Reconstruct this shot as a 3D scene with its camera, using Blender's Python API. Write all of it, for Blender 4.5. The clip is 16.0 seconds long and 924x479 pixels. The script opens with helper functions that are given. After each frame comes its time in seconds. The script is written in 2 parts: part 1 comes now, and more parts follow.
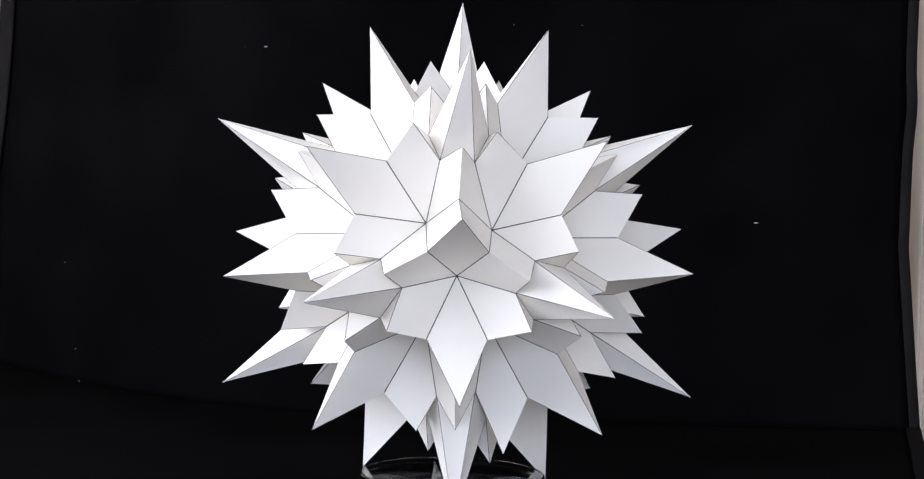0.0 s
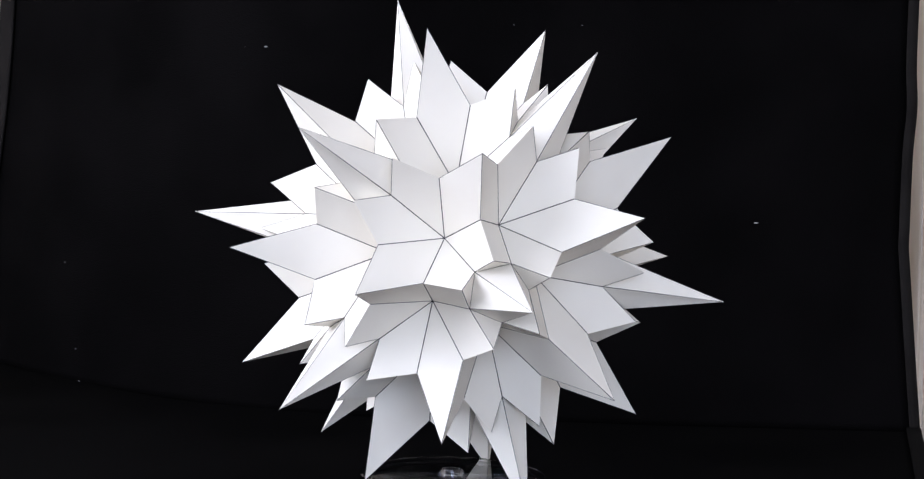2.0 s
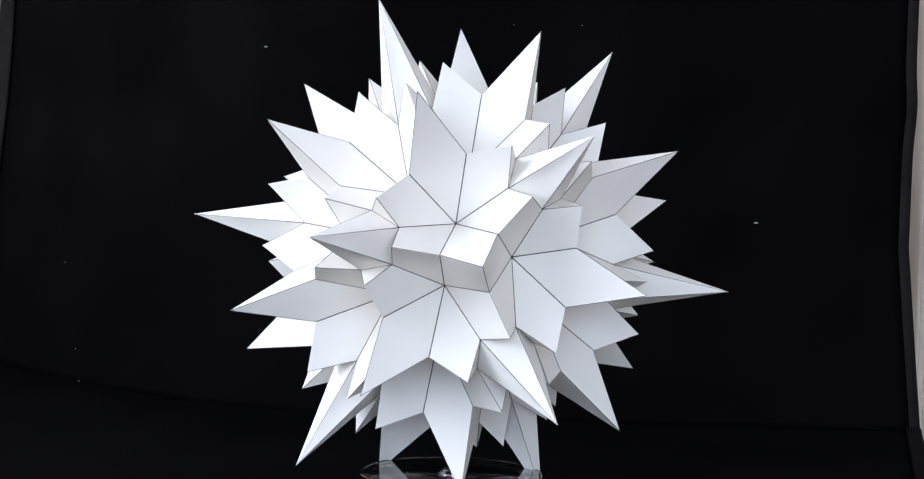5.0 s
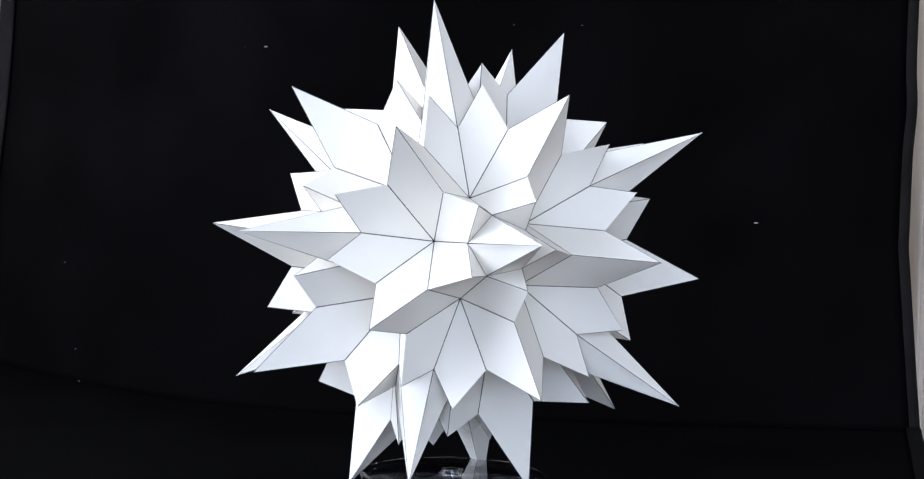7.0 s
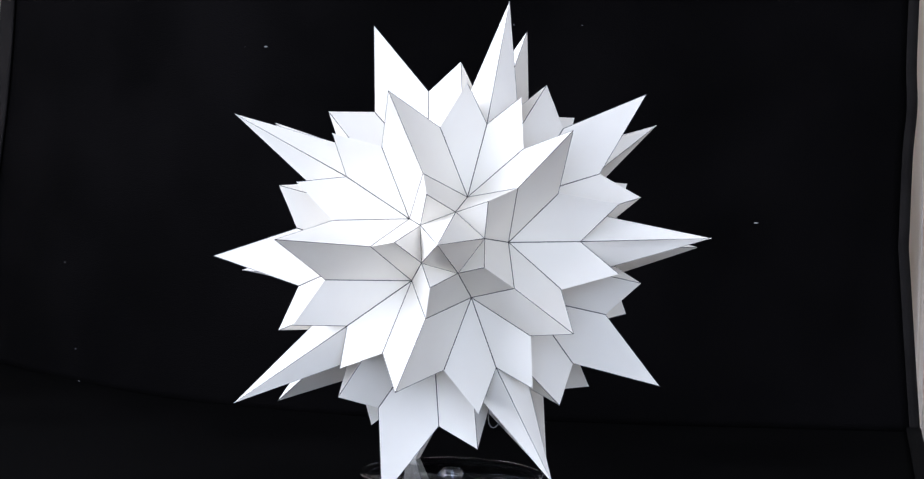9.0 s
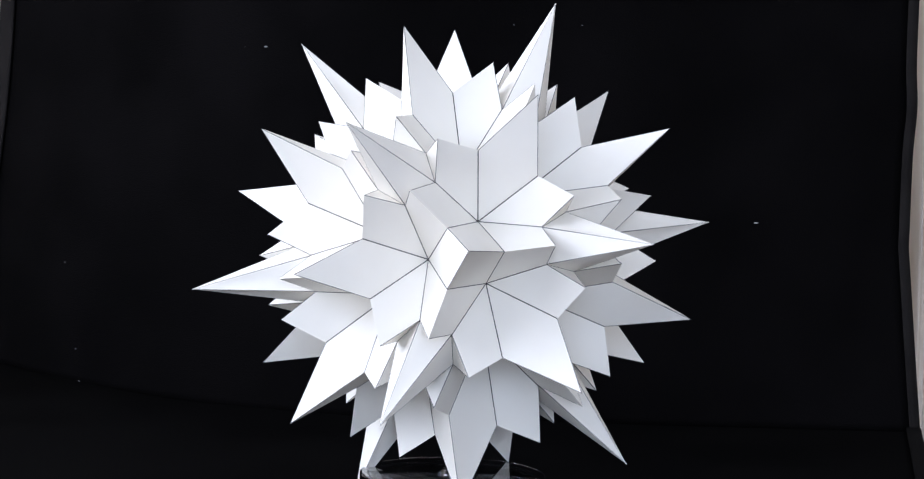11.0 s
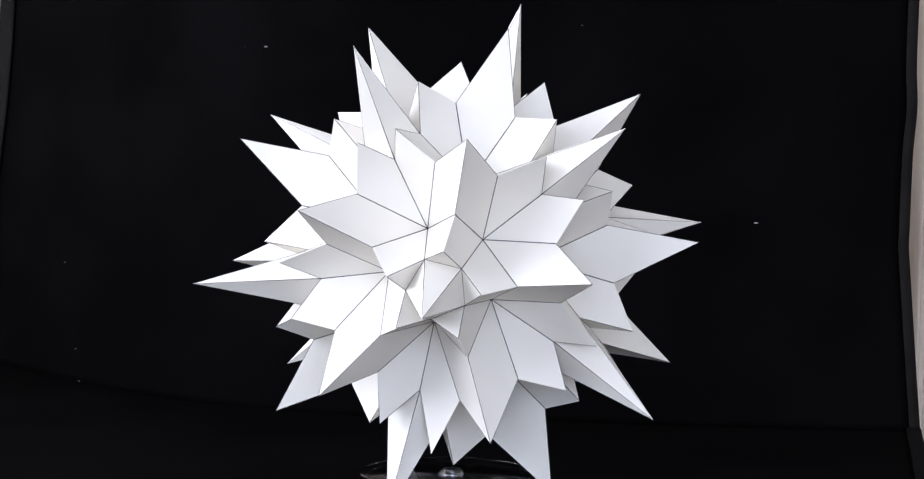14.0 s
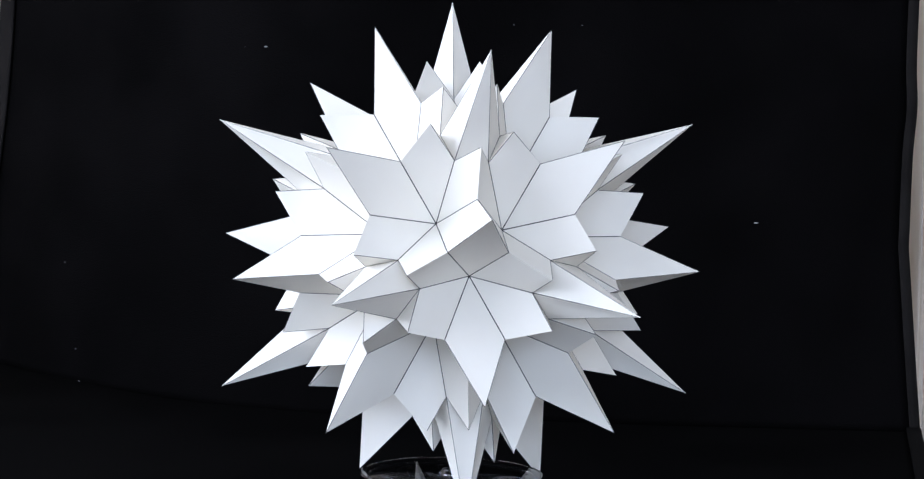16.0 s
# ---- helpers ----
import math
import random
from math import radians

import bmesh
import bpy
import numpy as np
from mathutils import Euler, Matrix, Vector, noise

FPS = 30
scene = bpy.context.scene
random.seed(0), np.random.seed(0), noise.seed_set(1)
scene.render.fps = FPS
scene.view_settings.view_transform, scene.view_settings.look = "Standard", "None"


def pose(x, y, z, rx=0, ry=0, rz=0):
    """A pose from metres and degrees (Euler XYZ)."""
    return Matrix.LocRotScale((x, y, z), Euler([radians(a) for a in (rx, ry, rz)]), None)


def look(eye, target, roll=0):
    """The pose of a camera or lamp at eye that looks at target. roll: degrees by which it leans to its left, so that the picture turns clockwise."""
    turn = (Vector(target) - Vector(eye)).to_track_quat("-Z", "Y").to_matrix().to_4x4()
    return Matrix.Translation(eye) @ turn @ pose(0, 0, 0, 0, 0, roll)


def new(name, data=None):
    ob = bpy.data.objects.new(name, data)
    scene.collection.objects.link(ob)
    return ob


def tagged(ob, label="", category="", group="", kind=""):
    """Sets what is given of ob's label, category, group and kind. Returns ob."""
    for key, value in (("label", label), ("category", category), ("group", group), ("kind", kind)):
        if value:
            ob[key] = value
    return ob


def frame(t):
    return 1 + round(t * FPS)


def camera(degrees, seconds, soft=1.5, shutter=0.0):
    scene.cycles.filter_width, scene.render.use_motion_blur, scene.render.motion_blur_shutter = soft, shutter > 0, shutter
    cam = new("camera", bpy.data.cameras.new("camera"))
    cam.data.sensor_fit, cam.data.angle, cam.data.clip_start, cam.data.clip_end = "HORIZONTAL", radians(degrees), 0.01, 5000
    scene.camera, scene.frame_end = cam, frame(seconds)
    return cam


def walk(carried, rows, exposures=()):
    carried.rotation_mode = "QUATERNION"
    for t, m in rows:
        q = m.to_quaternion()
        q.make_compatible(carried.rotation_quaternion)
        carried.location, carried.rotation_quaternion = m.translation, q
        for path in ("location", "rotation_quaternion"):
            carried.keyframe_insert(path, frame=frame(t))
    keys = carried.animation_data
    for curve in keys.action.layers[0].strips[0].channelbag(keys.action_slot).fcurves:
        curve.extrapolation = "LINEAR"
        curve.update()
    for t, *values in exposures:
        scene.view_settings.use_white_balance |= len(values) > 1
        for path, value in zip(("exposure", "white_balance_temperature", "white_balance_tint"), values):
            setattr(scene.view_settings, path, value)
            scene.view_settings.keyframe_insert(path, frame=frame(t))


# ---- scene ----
cam = camera(22.03, 16.0, soft=1.25)
EYE = (0.0, -1.6117, 0.1433)
AIM = (EYE[0] + math.sin(0.0015) * math.cos(0.0828), EYE[1] + math.cos(0.0015) * math.cos(0.0828), EYE[2] - math.sin(0.0828))
walk(cam, [(t, look(EYE, AIM, 1.541)) for t in (0.0, 16.0)],
     [(0.0, 0.05, 6440, 13), (2.0, 0.05, 6420, 13), (3.5, 0.06, 6300, 12), (6.5, 0.09, 5960, 9), (8.0, 0.11, 6120, 11), (12.5, 0.09, 6110, 11),
      (14.5, 0.09, 6330, 13), (15.2, 0.07, 6230, 12), (16.0, 0.0, 5990, 9)])

# ---- daylight through the window beside the table, and an added rear fill ----
world = bpy.data.worlds.new("sky")
scene.world = world
world.use_nodes = True
wn = world.node_tree
sky = wn.nodes.new("ShaderNodeTexSky")
sky.sky_type, sky.sun_disc = "NISHITA", False
sky.sun_elevation, sky.sun_rotation = radians(40), radians(60)
wn.nodes["Background"].inputs[1].default_value = 0.10
wn.links.new(sky.outputs[0], wn.nodes["Background"].inputs[0])

WIN_Y, WIN_Z = (-1.45, 0.65), (0.0, 1.30)
# invented opening behind the camera, for the fill lamp
REAR_X, REAR_Z = (-1.0, 1.3), (-0.15, 1.36)
LEFT, RIGHT, FRONT, BACK, FLOOR, CEIL = -1.25, 1.9, -3.2, 1.45, -0.98, 1.50


def area_lamp(name, watts, m, w, h, colour):
    lamp = bpy.data.lights.new(name, "AREA")
    lamp.shape, lamp.size, lamp.size_y, lamp.energy, lamp.color = "RECTANGLE", w, h, watts, colour
    ob = new(name, lamp)
    ob.matrix_world = m
    return ob


area_lamp("window_daylight", 39.5, look((LEFT - 0.11, sum(WIN_Y) / 2, sum(WIN_Z) / 2), (0, sum(WIN_Y) / 2, sum(WIN_Z) / 2 - 0.25)),
             2.0, 1.2, (0.905, 0.94, 1.06))
# added bluish fill from behind the camera; no such window is known
area_lamp("rear_fill", 48, look((sum(REAR_X) / 2, FRONT - 0.11, sum(REAR_Z) / 2), (sum(REAR_X) / 2, 0, sum(REAR_Z) / 2 - 0.1)),
             2.2, 1.42, (0.765, 0.88, 1.115))

# ---- materials ----


def material(name, base, rough=0.6, metal=0.0, spec=0.5):
    m = bpy.data.materials.new(name)
    m.use_nodes = True
    b = m.node_tree.nodes["Principled BSDF"]
    b.inputs["Base Color"].default_value = (*base, 1)
    b.inputs["Roughness"].default_value, b.inputs["Metallic"].default_value = rough, metal
    b.inputs["Specular IOR Level"].default_value = spec
    return m, m.node_tree, b


def mottled(name, dark, light, scale, rough=0.7, bump=0.1, grain=60.0, depth=0.001, per_object=0.0, spec=0.4):
    """Two scales of noise: stains in the colour, grain in the relief."""
    m, nt, b = material(name, light, rough, 0.0, spec)
    co = nt.nodes.new("ShaderNodeTexCoord")
    n1, n2, ramp = nt.nodes.new("ShaderNodeTexNoise"), nt.nodes.new("ShaderNodeTexNoise"), nt.nodes.new("ShaderNodeValToRGB")
    n1.inputs["Scale"].default_value, n1.inputs["Detail"].default_value = scale, 6
    n2.inputs["Scale"].default_value, n2.inputs["Detail"].default_value = scale * grain, 4
    ramp.color_ramp.elements[0].position, ramp.color_ramp.elements[1].position = 0.35, 0.65
    ramp.color_ramp.elements[0].color, ramp.color_ramp.elements[1].color = (*dark, 1), (*light, 1)
    bp = nt.nodes.new("ShaderNodeBump")
    bp.inputs["Strength"].default_value, bp.inputs["Distance"].default_value = bump, depth
    for n in (n1, n2):
        nt.links.new(co.outputs["Object"], n.inputs["Vector"])
    nt.links.new(n1.outputs[0], ramp.inputs[0])
    nt.links.new(n2.outputs[0], bp.inputs["Height"])
    nt.links.new(bp.outputs[0], b.inputs["Normal"])
    if per_object:
        info, hsv, mr = nt.nodes.new("ShaderNodeObjectInfo"), nt.nodes.new("ShaderNodeHueSaturation"), nt.nodes.new("ShaderNodeMapRange")
        mr.inputs["To Min"].default_value, mr.inputs["To Max"].default_value = 1 - per_object, 1.0
        nt.links.new(info.outputs["Random"], mr.inputs["Value"])
        nt.links.new(mr.outputs[0], hsv.inputs["Value"])
        nt.links.new(ramp.outputs[0], hsv.inputs["Color"])
        nt.links.new(hsv.outputs[0], b.inputs["Base Color"])
    else:
        nt.links.new(ramp.outputs[0], b.inputs["Base Color"])
    return m


PAPER = mottled("white_card", (0.845, 0.80, 0.725), (0.88, 0.84, 0.765), 14, 0.75, 0.12, 60, 0.0004, 0.03)
nt = PAPER.node_tree
slack, sag = nt.nodes.new("ShaderNodeTexNoise"), nt.nodes.new("ShaderNodeBump")
slack.inputs["Scale"].default_value, slack.inputs["Detail"].default_value = 16, 1
sag.inputs["Strength"].default_value, sag.inputs["Distance"].default_value = 0.35, 0.003
grain_bump = next(n for n in nt.nodes if n.type == "BUMP" and n != sag)
nt.links.new(next(n for n in nt.nodes if n.type == "TEX_COORD").outputs["Object"], slack.inputs["Vector"])
nt.links.new(slack.outputs[0], sag.inputs["Height"])
nt.links.new(sag.outputs[0], grain_bump.inputs["Normal"])
INK = mottled("pencil_edge", (0.014, 0.014, 0.017), (0.12, 0.117, 0.115), 70, 0.7, 0.1, 8, 0.0003, 0.75)
CLOTH = mottled("black_cloth", (0.0018, 0.0016, 0.0017), (0.0034, 0.0030, 0.0032), 7, 1.0, 0.5, 90, 0.001, 0.0, 0.03)
# darkened copy of the backdrop cloth, offsetting the stronger light on the floor panel
DARK_CLOTH = mottled("black_cloth_darkened", (0.0013, 0.0012, 0.0013), (0.0025, 0.0023, 0.0024), 7, 1.0, 0.5, 90, 0.001, 0.0, 0.02)
# darkened copy of the edge binding, where the floor edge came out too lit
DARK_HEM = mottled("grey_binding_darkened", (0.0028, 0.0025, 0.0026), (0.0055, 0.005, 0.0052), 20, 0.9, 0.4, 60, 0.001, 0.0, 0.05)
HEM = mottled("grey_binding", (0.0085, 0.0073, 0.0070), (0.0140, 0.0123, 0.0117), 20, 0.9, 0.4, 60, 0.001, 0.0, 0.1)
LINT = mottled("lint", (0.16, 0.16, 0.17), (0.4, 0.4, 0.4), 300, 0.9)
CURTAIN = mottled("cream_curtain", (0.76, 0.68, 0.58), (0.86, 0.78, 0.68), 5, 0.9, 0.3, 80, 0.001)
WALL = mottled("wall_paint", (0.70, 0.66, 0.60), (0.76, 0.72, 0.66), 1.5, 0.85, 0.15, 80, 0.001)
CEILING = mottled("ceiling_paint", (0.76, 0.76, 0.75), (0.8, 0.8, 0.79), 1.5, 0.9, 0.1, 80, 0.001)
WOOD = mottled("wood", (0.16, 0.09, 0.05), (0.27, 0.17, 0.10), 4, 0.5, 0.15, 20, 0.001)
FRAME = mottled("window_paint", (0.76, 0.76, 0.75), (0.8, 0.8, 0.8), 6, 0.4, 0.05, 30, 0.0005)
CLEAR, _, b = material("clear_plastic", (0.95, 0.96, 0.98), 0.045)
b.inputs["Transmission Weight"].default_value, b.inputs["IOR"].default_value = 1.0, 1.47

# ---- mesh helpers ----


def part(name, bm, mat, parent=None, label=""):
    me = bpy.data.meshes.new(name)
    bm.normal_update()
    bm.to_mesh(me)
    bm.free()
    for m in (mat if isinstance(mat, (list, tuple)) else [mat]):
        me.materials.append(m)
    ob = new(name, me)
    ob.parent = parent
    return tagged(ob, label)


def box(bm, x0, x1, y0, y1, z0, z1):
    vs = bmesh.ops.create_cube(bm, size=1)["verts"]
    bmesh.ops.transform(bm, matrix=Matrix.LocRotScale(((x0 + x1) / 2, (y0 + y1) / 2, (z0 + z1) / 2), None,
                                                      (x1 - x0, y1 - y0, z1 - z0)), verts=vs)
    return vs


def boxed(name, mat, dims, parent=None, label="", bevel=0.0):
    bm = bmesh.new()
    for d in dims:
        box(bm, *d)
    if bevel:
        bmesh.ops.bevel(bm, geom=bm.edges[:], offset=bevel, segments=2, affect="EDGES")
    return part(name, bm, mat, parent, label)


def lathe(bm, profile, n=96):
    """A closed profile of (radius, z) turned round the z axis."""
    rings = []
    for r, z in profile:
        rings.append([bm.verts.new((r * math.cos(2 * math.pi * k / n), r * math.sin(2 * math.pi * k / n), z)) for k in range(n)])
    for i in range(len(rings)):
        a, c = rings[i], rings[(i + 1) % len(rings)]
        for k in range(n):
            f = bm.faces.new((a[k], a[(k + 1) % n], c[(k + 1) % n], c[k]))
            f.smooth = True
    bmesh.ops.recalc_face_normals(bm, faces=bm.faces[:])


def crisp(ob, degrees=28):
    ob.data.set_sharp_from_angle(angle=radians(degrees))
    return ob


# ---- the unseen room, added to close the place and bounce daylight ----
T = 0.12
boxes = {
    "wall_back": [(LEFT - T, RIGHT + T, BACK, BACK + T, FLOOR, CEIL)],
    "wall_front": [(LEFT - T, RIGHT + T, FRONT - T, FRONT, FLOOR, REAR_Z[0]), (LEFT - T, RIGHT + T, FRONT - T, FRONT, REAR_Z[1], CEIL),
                   (LEFT - T, REAR_X[0], FRONT - T, FRONT, *REAR_Z), (REAR_X[1], RIGHT + T, FRONT - T, FRONT, *REAR_Z)],
    "wall_right": [(RIGHT, RIGHT + T, FRONT, BACK, FLOOR, CEIL)],
    "wall_left": [(LEFT - T, LEFT, FRONT, BACK, FLOOR, WIN_Z[0]), (LEFT - T, LEFT, FRONT, BACK, WIN_Z[1], CEIL),
                  (LEFT - T, LEFT, FRONT, WIN_Y[0], WIN_Z[0], WIN_Z[1]), (LEFT - T, LEFT, WIN_Y[1], BACK, WIN_Z[0], WIN_Z[1])],
}
for name, dims in boxes.items():
    tagged(boxed(name, WALL, dims), "unseen off-white room wall, added to bounce daylight", "wall", kind="structure")
tagged(boxed("ceiling", CEILING, [(LEFT - T, RIGHT + T, FRONT - T, BACK + T, CEIL, CEIL + T)]), "unseen white ceiling, added to bounce daylight", "ceiling", kind="structure")
tagged(boxed("floor", WOOD, [(LEFT - T, RIGHT + T, FRONT - T, BACK + T, FLOOR - T, FLOOR)]), "unseen brown wooden room floor, added for warm bounce", "floor", kind="structure")
win = tagged(new("window_1"), "white painted window frame in the side wall", "window", kind="structure")
win.location = (LEFT - 0.09, 0, 0)
(y0, y1), (z0, z1) = WIN_Y, WIN_Z
for d in ((0, 0.04, y0, y1, z0, z0 + 0.05), (0, 0.04, y0, y1, z1 - 0.05, z1), (0, 0.04, y0, y0 + 0.05, z0 + 0.05, z1 - 0.05),
          (0, 0.04, y1 - 0.05, y1, z0 + 0.05, z1 - 0.05)):
    boxed("window_frame", FRAME, [d], win, "", 0.004)
# frame round the added fill opening, out of view
win = tagged(new("rear_fill_frame"), "white painted frame of the added fill opening in the unseen rear wall", "window", kind="structure")
win.location = (0, FRONT - 0.09, 0)
(y0, y1), (z0, z1) = REAR_X, REAR_Z
for d in ((y0, y1, 0, 0.04, z0, z0 + 0.05), (y0, y1, 0, 0.04, z1 - 0.05, z1), (y0, y0 + 0.05, 0, 0.04, z0 + 0.05, z1 - 0.05),
          (y1 - 0.05, y1, 0, 0.04, z0 + 0.05, z1 - 0.05)):
    boxed("window_frame", FRAME, [d], win, "", 0.004)

# ---- black-covered table ----
TOP = -0.236
table = tagged(new("table"), "plain wooden table under a black cloth", "table")
table.location = (0, 0, FLOOR)
boxed("tabletop", WOOD, [(-0.42, 0.42, -0.38, 1.02, TOP - FLOOR - 0.034, TOP - FLOOR - 0.004)], table, "", 0.003)
for x in (-0.38, 0.38):
    for y in (-0.34, 0.98):
        boxed("leg", WOOD, [(x - 0.03, x + 0.03, y - 0.03, y + 0.03, 0, TOP - FLOOR - 0.034)], table, "", 0.003)


def sheet(name, mat, nx, ny, place, thick, label, category):
    """A cloth of nx by ny cells; place(u, v) gives its points for u and v in 0 to 1."""
    bm = bmesh.new()
    g = [[bm.verts.new(place(i / nx, j / ny)) for i in range(nx + 1)] for j in range(ny + 1)]
    for j in range(ny):
        for i in range(nx):
            bm.faces.new((g[j][i], g[j][i + 1], g[j + 1][i + 1], g[j + 1][i])).smooth = True
    ob = part(name, bm, mat)
    mod = ob.modifiers.new("thickness", "SOLIDIFY")
    mod.thickness, mod.offset = thick, -1
    return tagged(ob, label, category)


def ripple(x, y, s):
    return noise.noise(Vector((x * s, y * s, 3.7)))


BY = 0.757


def back_line(x):
    """Where the backdrop stands: straight, with its window side swung back."""
    return BY + 1.466 * max(0.0, -x - 0.05) ** 2


def edge_right(z):
    return 0.4423 + 0.0026 * math.exp(-((z - 0.09) / 0.03) ** 2) + 0.104 * max(0.0, -0.05 - z)


def edge_left(z):
    d = 0.177 - max(z, -0.03)
    return -0.5036 - 0.05 * d - 0.32 * d * d


def floor_right(y):
    return 0.4660 - 0.157 * (BY - max(y, 0.36))


def tablecloth(u, v):
    x = -0.536 + (0.536 + floor_right(-0.40 + (BY + 0.40) * v)) * u
    y = -0.40 + (back_line(x) + 0.425) * v
    return x, y, TOP + 0.0035 * max(0.0, ripple(x, y, 5.0)) * min(1.0, max(0.0, (math.hypot(x, y) - 0.12) / 0.05))


def cloth_hem(u, v, side):
    y = -0.40 + ((BY if side > 0 else 1.09) + 0.40) * v
    x = (floor_right(y) - 0.010 + 0.0150 * u) if side > 0 else -0.533 - 0.0150 * u
    return x, y, TOP + 0.0045 + 0.001 * math.sin(u * math.pi)


tablecloth_thing = tagged(new("floor_panel"), "matt black cloth floor panel and bound edges, colours darkened to offset the light", "cloth")
tablecloth_thing.location = (0, 0, TOP)


def under(ob, parent):
    ob.parent = parent
    ob.matrix_parent_inverse = Matrix.Translation(parent.location).inverted()
    return ob


# same fabric as the backdrop, its colour lowered to look less lit
under(sheet("fabric", DARK_CLOTH, 80, 70, tablecloth, 0.003, "", ""), tablecloth_thing)
for side in (1, -1):
    under(sheet("binding", DARK_HEM, 6, 70, lambda u, v, side=side: cloth_hem(u, v, side), 0.003, "", ""), tablecloth_thing)

# ---- black backdrop with grey bound edges ----


def drape(x, z):
    return back_line(x) + 0.005 * ripple(x, z, 3.0) + 0.0012 * ripple(x, z, 11.0)


def panel(u, v):
    z = TOP + 0.0005 + 0.62 * v
    x = edge_left(z) + u * (edge_right(z) - edge_left(z))
    return x, drape(x, z), z


backdrop = tagged(new("backdrop_panel"), "black fabric backdrop panel with grey bound side edges", "backdrop")
backdrop.location = (0, BY, TOP + 0.0005)


under(sheet("fabric", CLOTH, 90, 80, panel, 0.003, "", ""), backdrop)
for side, edge in ((1, edge_right), (-1, edge_left)):
    def strip(u, v, side=side, edge=edge):
        z = TOP + 0.0005 + 0.62 * v
        x = edge(z) + side * (u * (0.0108 if side > 0 else 0.019) - 0.0022)
        return x, drape(x, z) - 0.0025 - 0.002 * math.sin(u * math.pi), z
    under(sheet("binding", HEM, 6, 80, strip, 0.003, "grey bound edge", ""), backdrop)

# ---- lint on the fabric ----
for x, z, size in ((-0.1994, 0.1338, 0.0014), (0.2971, -0.0285, 0.0016), (-0.4080, -0.2340, 0.0008), (-0.413, -0.1998, 0.0006),
                   (-0.4285, -0.1072, 0.0008), (0.1172, 0.1634, 0.0007), (-0.2211, 0.1332, 0.0003), (0.0493, 0.1622, 0.0005)):
    bm = bmesh.new()
    bmesh.ops.create_icosphere(bm, subdivisions=2, radius=size)
    for v in bm.verts:
        v.co = Vector((v.co.x * 1.5, v.co.y * 0.5, v.co.z * 0.55)) * (1 + 0.5 * noise.noise(v.co * 2500))
    fleck = tagged(part("lint_fleck", bm, LINT), "tiny pale fleck of lint on the black backdrop", "lint", "lint flecks on the backdrop")
    fleck.location = (x, drape(x, z) - size * 0.3, z)

# ---- cream curtain on the wall behind ----


def curtain(u, v):
    x, z = -1.15 + 2.9 * u, FLOOR + 0.02 + 2.40 * v
    return x, BACK - 0.075 + 0.022 * math.sin(x * 150 + 1.2 * math.sin(x * 19)) + 0.008 * math.sin(x * 410) + 0.01 * ripple(x, z, 2.0), z


sheet("curtain", CURTAIN, 1600, 12, curtain, 0.002, "cream curtain in soft vertical folds behind the backdrop", "curtain")

# ---- clear plastic stand ----
RIM = -0.1515
stand = tagged(new("display_stand"), "clear plastic round stand with flat top and hollow centre post", "stand")
bm = bmesh.new()
lip = [(0.0621 + 0.0015 * math.cos(radians(a)), RIM - 0.0010 + 0.0015 * math.sin(radians(a))) for a in range(136, -11, -12)]
lathe(bm, [(0.0078, RIM - 0.0024), (0.0078, RIM)] + lip + [(0.0630, TOP + 0.0055), (0.0606, TOP + 0.0055), (0.0612, RIM - 0.0044), (0.0606, RIM - 0.0032),
           (0.0590, RIM - 0.0024)], 128)
under(crisp(part("top", bm, CLEAR)), stand)
bm = bmesh.new()
lathe(bm, [(0.0062, TOP + 0.0055), (0.0073, RIM + 0.0022), (0.0071, RIM + 0.0029), (0.0066, RIM + 0.0031), (0.0062, RIM + 0.0027), (0.0050, TOP + 0.0055)], 48)
under(crisp(part("post", bm, CLEAR)), stand)

# ---- folded paper polyhedron ----
PHI = (1 + 5 ** 0.5) / 2
FIVE = Vector((PHI, 0, 1)).normalized()
THREE = Vector((PHI, 1 / PHI, 0)).normalized()
TWO = Vector((1, 0, 0))
HOLLOW, POINT, SPIKE = 0.0661, 0.1666, 0.1841
SHOULDER, NOTCH, WING = (0.0813, 0.0373), (0.0393, 0.0711), (0.0512, 0.0899)
CARD, LINE = 0.0006, 0.00036


def turns():
    """The 60 rotations of the icosahedron."""
    gens = [Matrix.Rotation(radians(72), 3, FIVE), Matrix.Rotation(radians(120), 3, THREE)]
    found = [Matrix.Identity(3)]
    for g in found:
        for h in gens:
            m = g @ h
            if all(max(abs(m[i][j] - k[i][j]) for i in range(3) for j in range(3)) > 1e-3 for k in found):
                found.append(m)
    return found


def flip(v):
    return Vector((v[0], -v[1], v[2]))


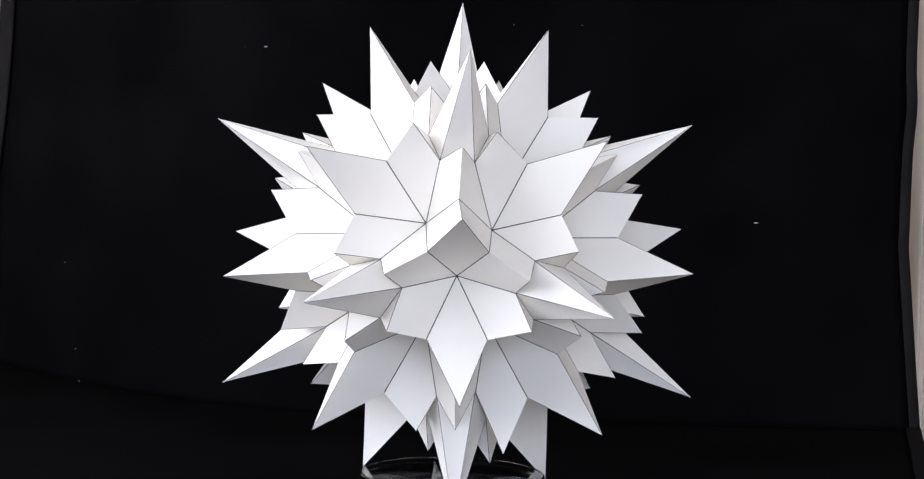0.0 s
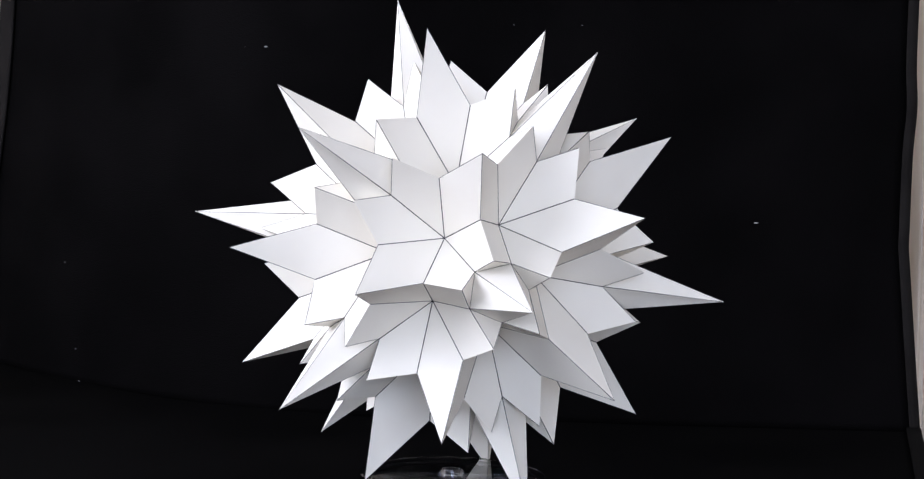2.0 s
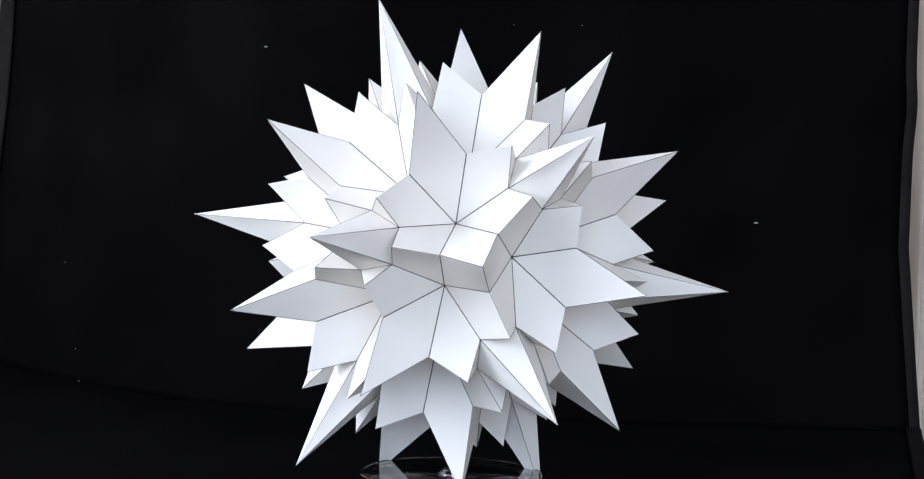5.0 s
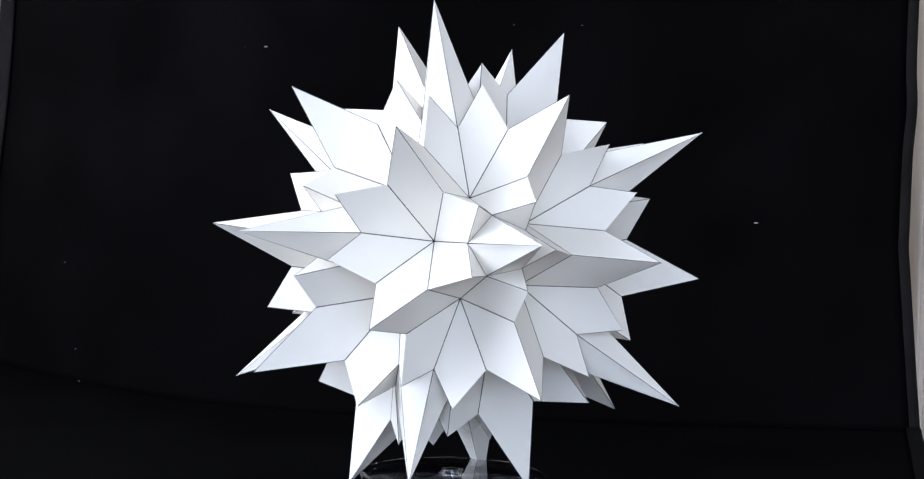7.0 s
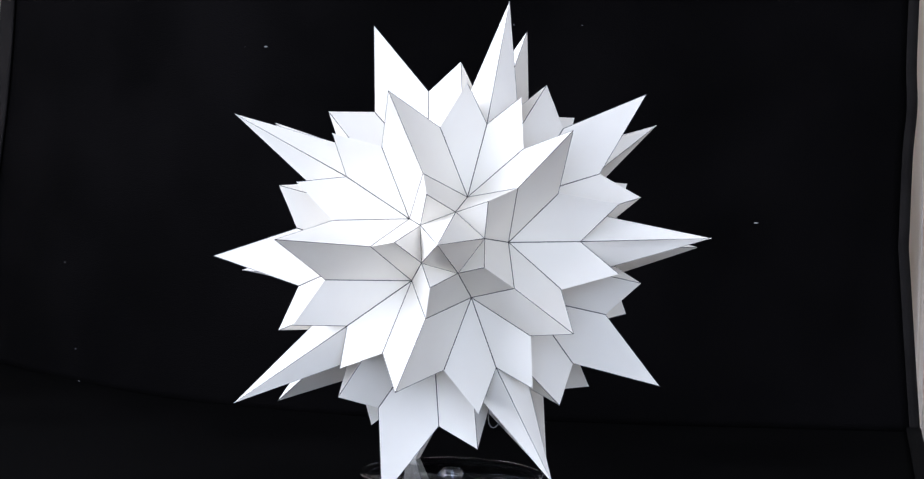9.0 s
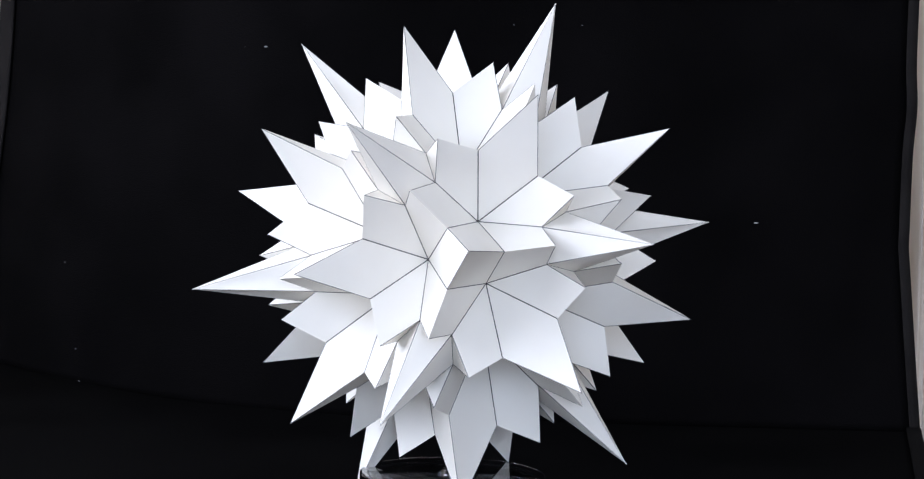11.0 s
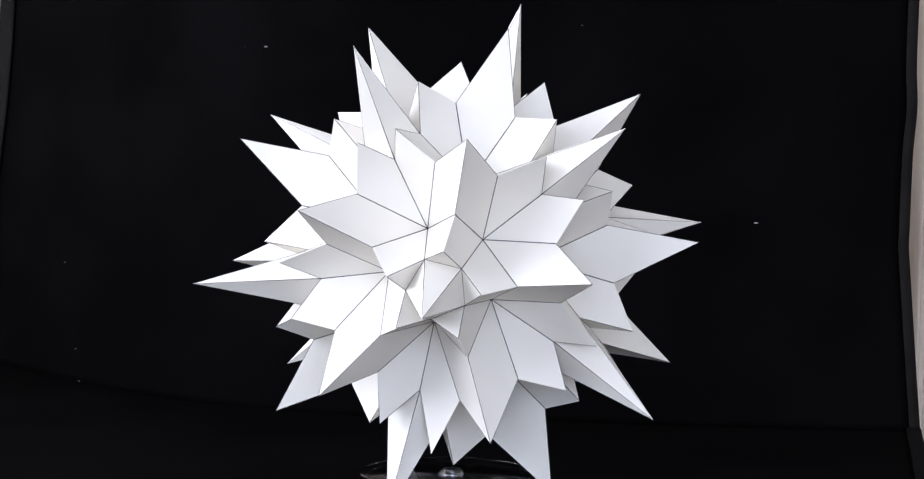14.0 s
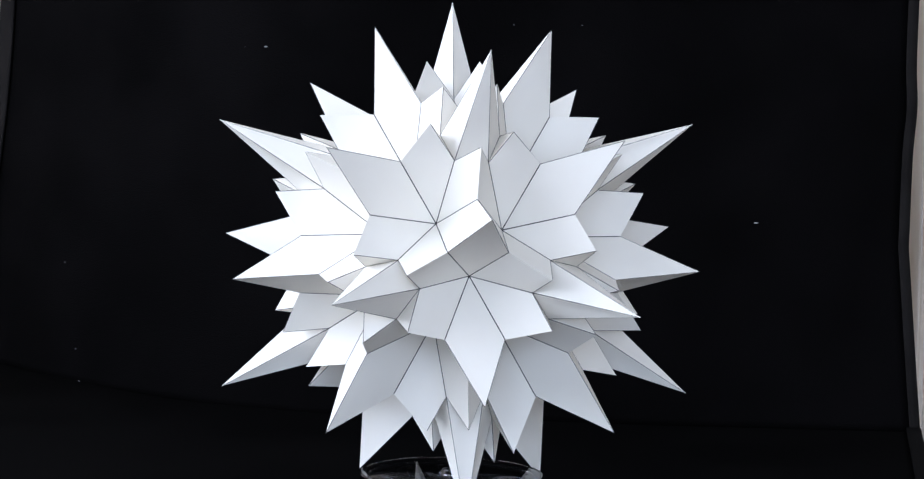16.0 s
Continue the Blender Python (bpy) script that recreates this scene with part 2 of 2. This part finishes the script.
def facet(bm, corners, bow, curl):
    """One card facet, slightly bowed and curled, with a drawn line along its edges, turned outwards."""
    n = sum(((corners[i] - corners[0]).cross(corners[i + 1] - corners[0]) for i in range(1, len(corners) - 1)), Vector()).normalized()
    if n.dot(corners[0]) < 0:
        corners, n = corners[::-1], -n
    k = len(corners)
    inner = []
    for i in range(k):
        a, b_, c_ = corners[i - 1], corners[i], corners[(i + 1) % k]
        d0, d1 = (b_ - a).normalized(), (c_ - b_).normalized()
        n0, n1 = n.cross(d0), n.cross(d1)
        inner.append(b_ + (n0 + n1) / max(0.15, 1 + n0.dot(n1)) * LINE)
    vo, vi, vb = [bm.verts.new(p) for p in corners], [bm.verts.new(p) for p in inner], [bm.verts.new(p - n * CARD) for p in inner]
    for i in range(k):
        j = (i + 1) % k
        bm.faces.new((vo[i], vo[j], vi[j], vi[i])).material_index = 1
        bm.faces.new((vb[i], vb[j], vo[j], vo[i])).material_index = 0
    steps, size, grid = 7, math.sqrt((inner[1] - inner[0]).cross(inner[2] - inner[0]).length), {}
    if k == 4:
        for i in range(steps + 1):
            for j in range(steps + 1):
                u, v = i / steps, j / steps
                p = (inner[0] * (1 - u) + inner[1] * u) * (1 - v) + (inner[3] * (1 - u) + inner[2] * u) * v
                lift = 16 * u * (1 - u) * v * (1 - v) * (bow + curl * (u + v - 1))
                grid[i, j] = bm.verts.new(p + n * lift * size)
        cells = [((i, j), (i + 1, j), (i + 1, j + 1), (i, j + 1)) for i in range(steps) for j in range(steps)]
    else:
        for i in range(steps + 1):
            for j in range(steps + 1 - i):
                u, v = i / steps, j / steps
                p = inner[0] * (1 - u - v) + inner[1] * u + inner[2] * v
                grid[i, j] = bm.verts.new(p + n * 27 * u * v * (1 - u - v) * (bow + curl * (u - v)) * size)
        cells = [((i, j), (i + 1, j), (i, j + 1)) for i in range(steps) for j in range(steps - i)]
        cells += [((i + 1, j), (i + 1, j + 1), (i, j + 1)) for i in range(steps - 1) for j in range(steps - 1 - i)]
    back = {q: bm.verts.new(v.co - n * CARD) for q, v in grid.items()}
    for cell in cells:
        bm.faces.new([grid[q] for q in cell]).smooth = True
        bm.faces.new([back[q] for q in cell[::-1]]).smooth = True


star = tagged(new("paper_polyhedron"), "white card star polyhedron with dark pencilled edges on a clear stand", "paper model")
BODY = pose(-0.0017, -0.0005, 0, 89.21, -9.51, 91.16)
TURN = BODY.to_3x3()
c = TWO * HOLLOW
f_up, f_dn = FIVE, Vector((PHI, 0, -1)).normalized()
a_up, a_dn = THREE * SHOULDER[0] + f_up * SHOULDER[1], THREE * SHOULDER[0] + f_dn * SHOULDER[1]
notch = TWO * NOTCH[0] + f_up * NOTCH[1]
notch_next = min((Matrix.Rotation(radians(k * 72), 3, FIVE) @ notch for k in (1, -1)), key=lambda v: -v.y)
wing = THREE * WING[0] + f_up * WING[1]
tip3, tip5 = THREE * POINT, FIVE * SPIKE
# the glued points lean a few millimetres out of true: axis signs, lean in mm
SPIKE_LEAN = {(-1, 0, -1): (0.7, 8, 0.1), (-1, 1, 0): (5.4, 0.1, 5.9), (0, -1, -1): (-10.8, 6.4, -1.8), (0, -1, 1): (-14.2, 0.2, 6.3), (0, 1, -1):
              (2.2, -5.6, -4.4), (0, 1, 1): (-12.4, -3.2, 0.1), (1, -1, 0): (-0.9, 0.7, -11.3), (1, 0, -1): (-2.1, -2.3, -6.3), (1, 0, 1): (1.7, -6.6,
              0), (1, 1, 0): (-5.4, 1.6, 3.8)}
POINT_LEAN = {(-1, -1, -1): (1.4, 0.3, 2.5), (-1, -1, 0): (2.9, -0.6, 1.5), (-1, -1, 1): (-3.7, 0.4, 0), (-1, 0, -1): (-0.6, -1.8, 1.7), (-1, 0, 1):
              (-0.6, 3.3, 1), (-1, 1, -1): (-1.2, -1.8, -1.1), (-1, 1, 0): (1.2, 2.5, 1.3), (-1, 1, 1): (2.1, 3.4, -2), (0, -1, -1): (-2.2, 1.4, -3),
              (0, -1, 1): (0, -7.8, 6), (0, 1, 1): (1.7, -0.8, 0.5), (1, -1, -1): (1.2, 0.1, 1.1), (1, -1, 0): (0.4, -2.8, 2.9), (1, -1, 1): (4.9,
              1.8, 5), (1, 0, -1): (-0.4, -1, 0.8), (1, 0, 1): (-2.1, 4.9, 5.2), (1, 1, -1): (0.4, 3.1, 1), (1, 1, 0): (1.1, 6.1, -2.4)}
# so do the seams: which of the 60 turns, lean in mm
HOLLOW_LEAN = {0: (-1.2, 2.3, -2.7), 25: (-3, 5.7, -4.2), 31: (-2, -0.2, -1.1), 32: (-0.8, -3, 2.2), 49: (-3.3, 2.3, -0.6), 52: (2, 0.5, -0.1), 54:
              (-4.3, 3.3, -0.1)}
SHOULDER_LEAN = {0: (6.2, 4, -4), 1: (2.3, -1.7, -0.4), 2: (-3.1, 2.1, 0.1), 4: (-1.6, -1, -2.2), 5: (0.9, -2.8, 3.1), 7: (3.9, -0.8, 2.3), 11: (1.9,
              -1.6, -1), 13: (-0.2, -1.6, 4.5), 14: (-4, 0.8, 4.7), 21: (2.3, -2, 3.5), 25: (-2.9, 1.8, 2.3), 27: (-0.7, 0.5, 2.3), 30: (-1.5, -1.6,
              3.7), 32: (-0.4, -0.8, -2.5), 33: (1.9, -0.1, -3.1), 40: (-1.6, -1.8, 3.4), 43: (-3.5, 3.6, 0.9), 45: (-3.3, -1.4, 0.3), 46: (-1.3,
              -2.1, 0.5), 53: (4.8, 0.3, -1.2), 55: (2.4, -1.5, -0.2), 56: (-2.8, 2.5, -2)}
NOTCH_LEAN = {0: (2.5, 1.8, -2.8), 12: (-1.1, -2.5, -0.5), 14: (-1.2, 0.5, 2.6), 18: (-3.1, -1.3, 1.2), 32: (2.5, -1.9, -1.8), 42: (-1.5, 2.8, -3.7),
              50: (-2.2, 2.9, 5.1), 53: (5.1, 5.6, 0.9), 58: (1.1, 2.5, 1.7)}
WING_LEAN = {0: (4.8, 5, -2.2), 2: (2.8, 3.7, -4.2), 5: (0.6, -4.7, -3.3), 8: (-5.3, -0.8, 1.1), 10: (-4, 1.9, -4.1), 14: (-3.6, -0.5, 7.6), 20:
              (-0.9, -1, -4.9), 21: (5.9, -3.9, 3.6), 22: (-1.5, -2.2, 3.1), 25: (-4.5, 3.1, 2.7), 29: (-5.9, 2.1, -4.2), 30: (-3.3, -0.5, 3.1), 32:
              (-2.5, -4.5, -5.4), 33: (3.3, 1.8, -0.9), 35: (-2.1, 1.6, -4.1), 39: (3, 2.1, 3.3), 43: (-0.4, 5.9, 3.4), 45: (-3.8, -0.4, 1.1), 46:
              (-1.3, 2.3, 4.6), 48: (-2.2, -2.5, -1.7), 50: (-4.1, -1.9, 6), 51: (0.9, 4.1, 4.2), 52: (3.5, -0.8, 1.7), 55: (2.8, -3.6, -2.4), 56:
              (0.7, 5.7, 0.8), 57: (-1.9, -1.4, 4.8), 59: (3.1, -1.7, 2.1)}


def ease(x, a, b):
    k = min(1.0, max(0.0, (x - a) / (b - a)))
    return k * k * (3 - 2 * k)


def corner(v):
    return tuple(round(x, 4) + 0.0 for x in v)


TURNS = turns()
SEAMS = {corner(TURNS[k] @ at): Vector(off) * 0.001
         for at, table_ in ((c, HOLLOW_LEAN), (a_up, SHOULDER_LEAN), (notch, NOTCH_LEAN), (wing, WING_LEAN)) for k, off in table_.items()}


def lean(v):
    """Where a corner of the true solid sits on the hand-glued one."""
    key = tuple((x > 0.008) - (x < -0.008) for x in v)
    if v.length > POINT - 0.002:
        return v + Vector((SPIKE_LEAN if v.length > SPIKE - 0.002 else POINT_LEAN).get(key, (0, 0, 0))) * 0.001
    d = (TURN @ v).normalized()
    side = (d.x * 0.996 + d.y * 0.087) / max(1e-6, math.hypot(d.x, d.y))
    off = next((o for k, o in SEAMS.items() if max(abs(k[i] - v[i]) for i in range(3)) < 0.0006), Vector())
    return v * (1 + 0.085 * ease(-d.z, math.cos(radians(42)), math.cos(radians(33))) * ease(side, 0.03, 0.33)) + off


kinds = [("long_petal", [c, a_dn, tip3, a_up]), ("short_petal", [c, a_up, wing, notch]), ("wing_back", [notch, wing, notch_next]),
         ("short_petal", [flip(v) for v in (c, a_up, wing, notch)]), ("spike_side", [notch, notch_next, tip5])]
warp = random.Random(4)
for name, pts in kinds:
    for m in TURNS:
        bm = bmesh.new()
        facet(bm, [lean(m @ v) for v in pts], warp.gauss(-0.008, 0.012), warp.gauss(0, 0.016))
        part(name, bm, [PAPER, INK], star).matrix_local = BODY

# the thread loop left hanging from one underside corner
bm = bmesh.new()
lathe(bm, [(0.0078 + 0.00033 * math.cos(a * math.pi / 4), 0.00033 * math.sin(a * math.pi / 4)) for a in range(8)], 40)
loop = part("hanging_loop", bm, mottled("thread", (0.5, 0.5, 0.5), (0.66, 0.65, 0.63), 400, 0.6), star, "pale thread hanging loop")
loop.matrix_local = pose(-0.0202, 0.0217, -0.1097, 90, 0, 31)


def motions():
    spin = [(k * 0.25, pose(0, 0, 0, 0, 0, math.degrees(0.3998 * k * 0.25))) for k in range(65)]
    walk(star, spin)
    walk(stand, spin)


motions()
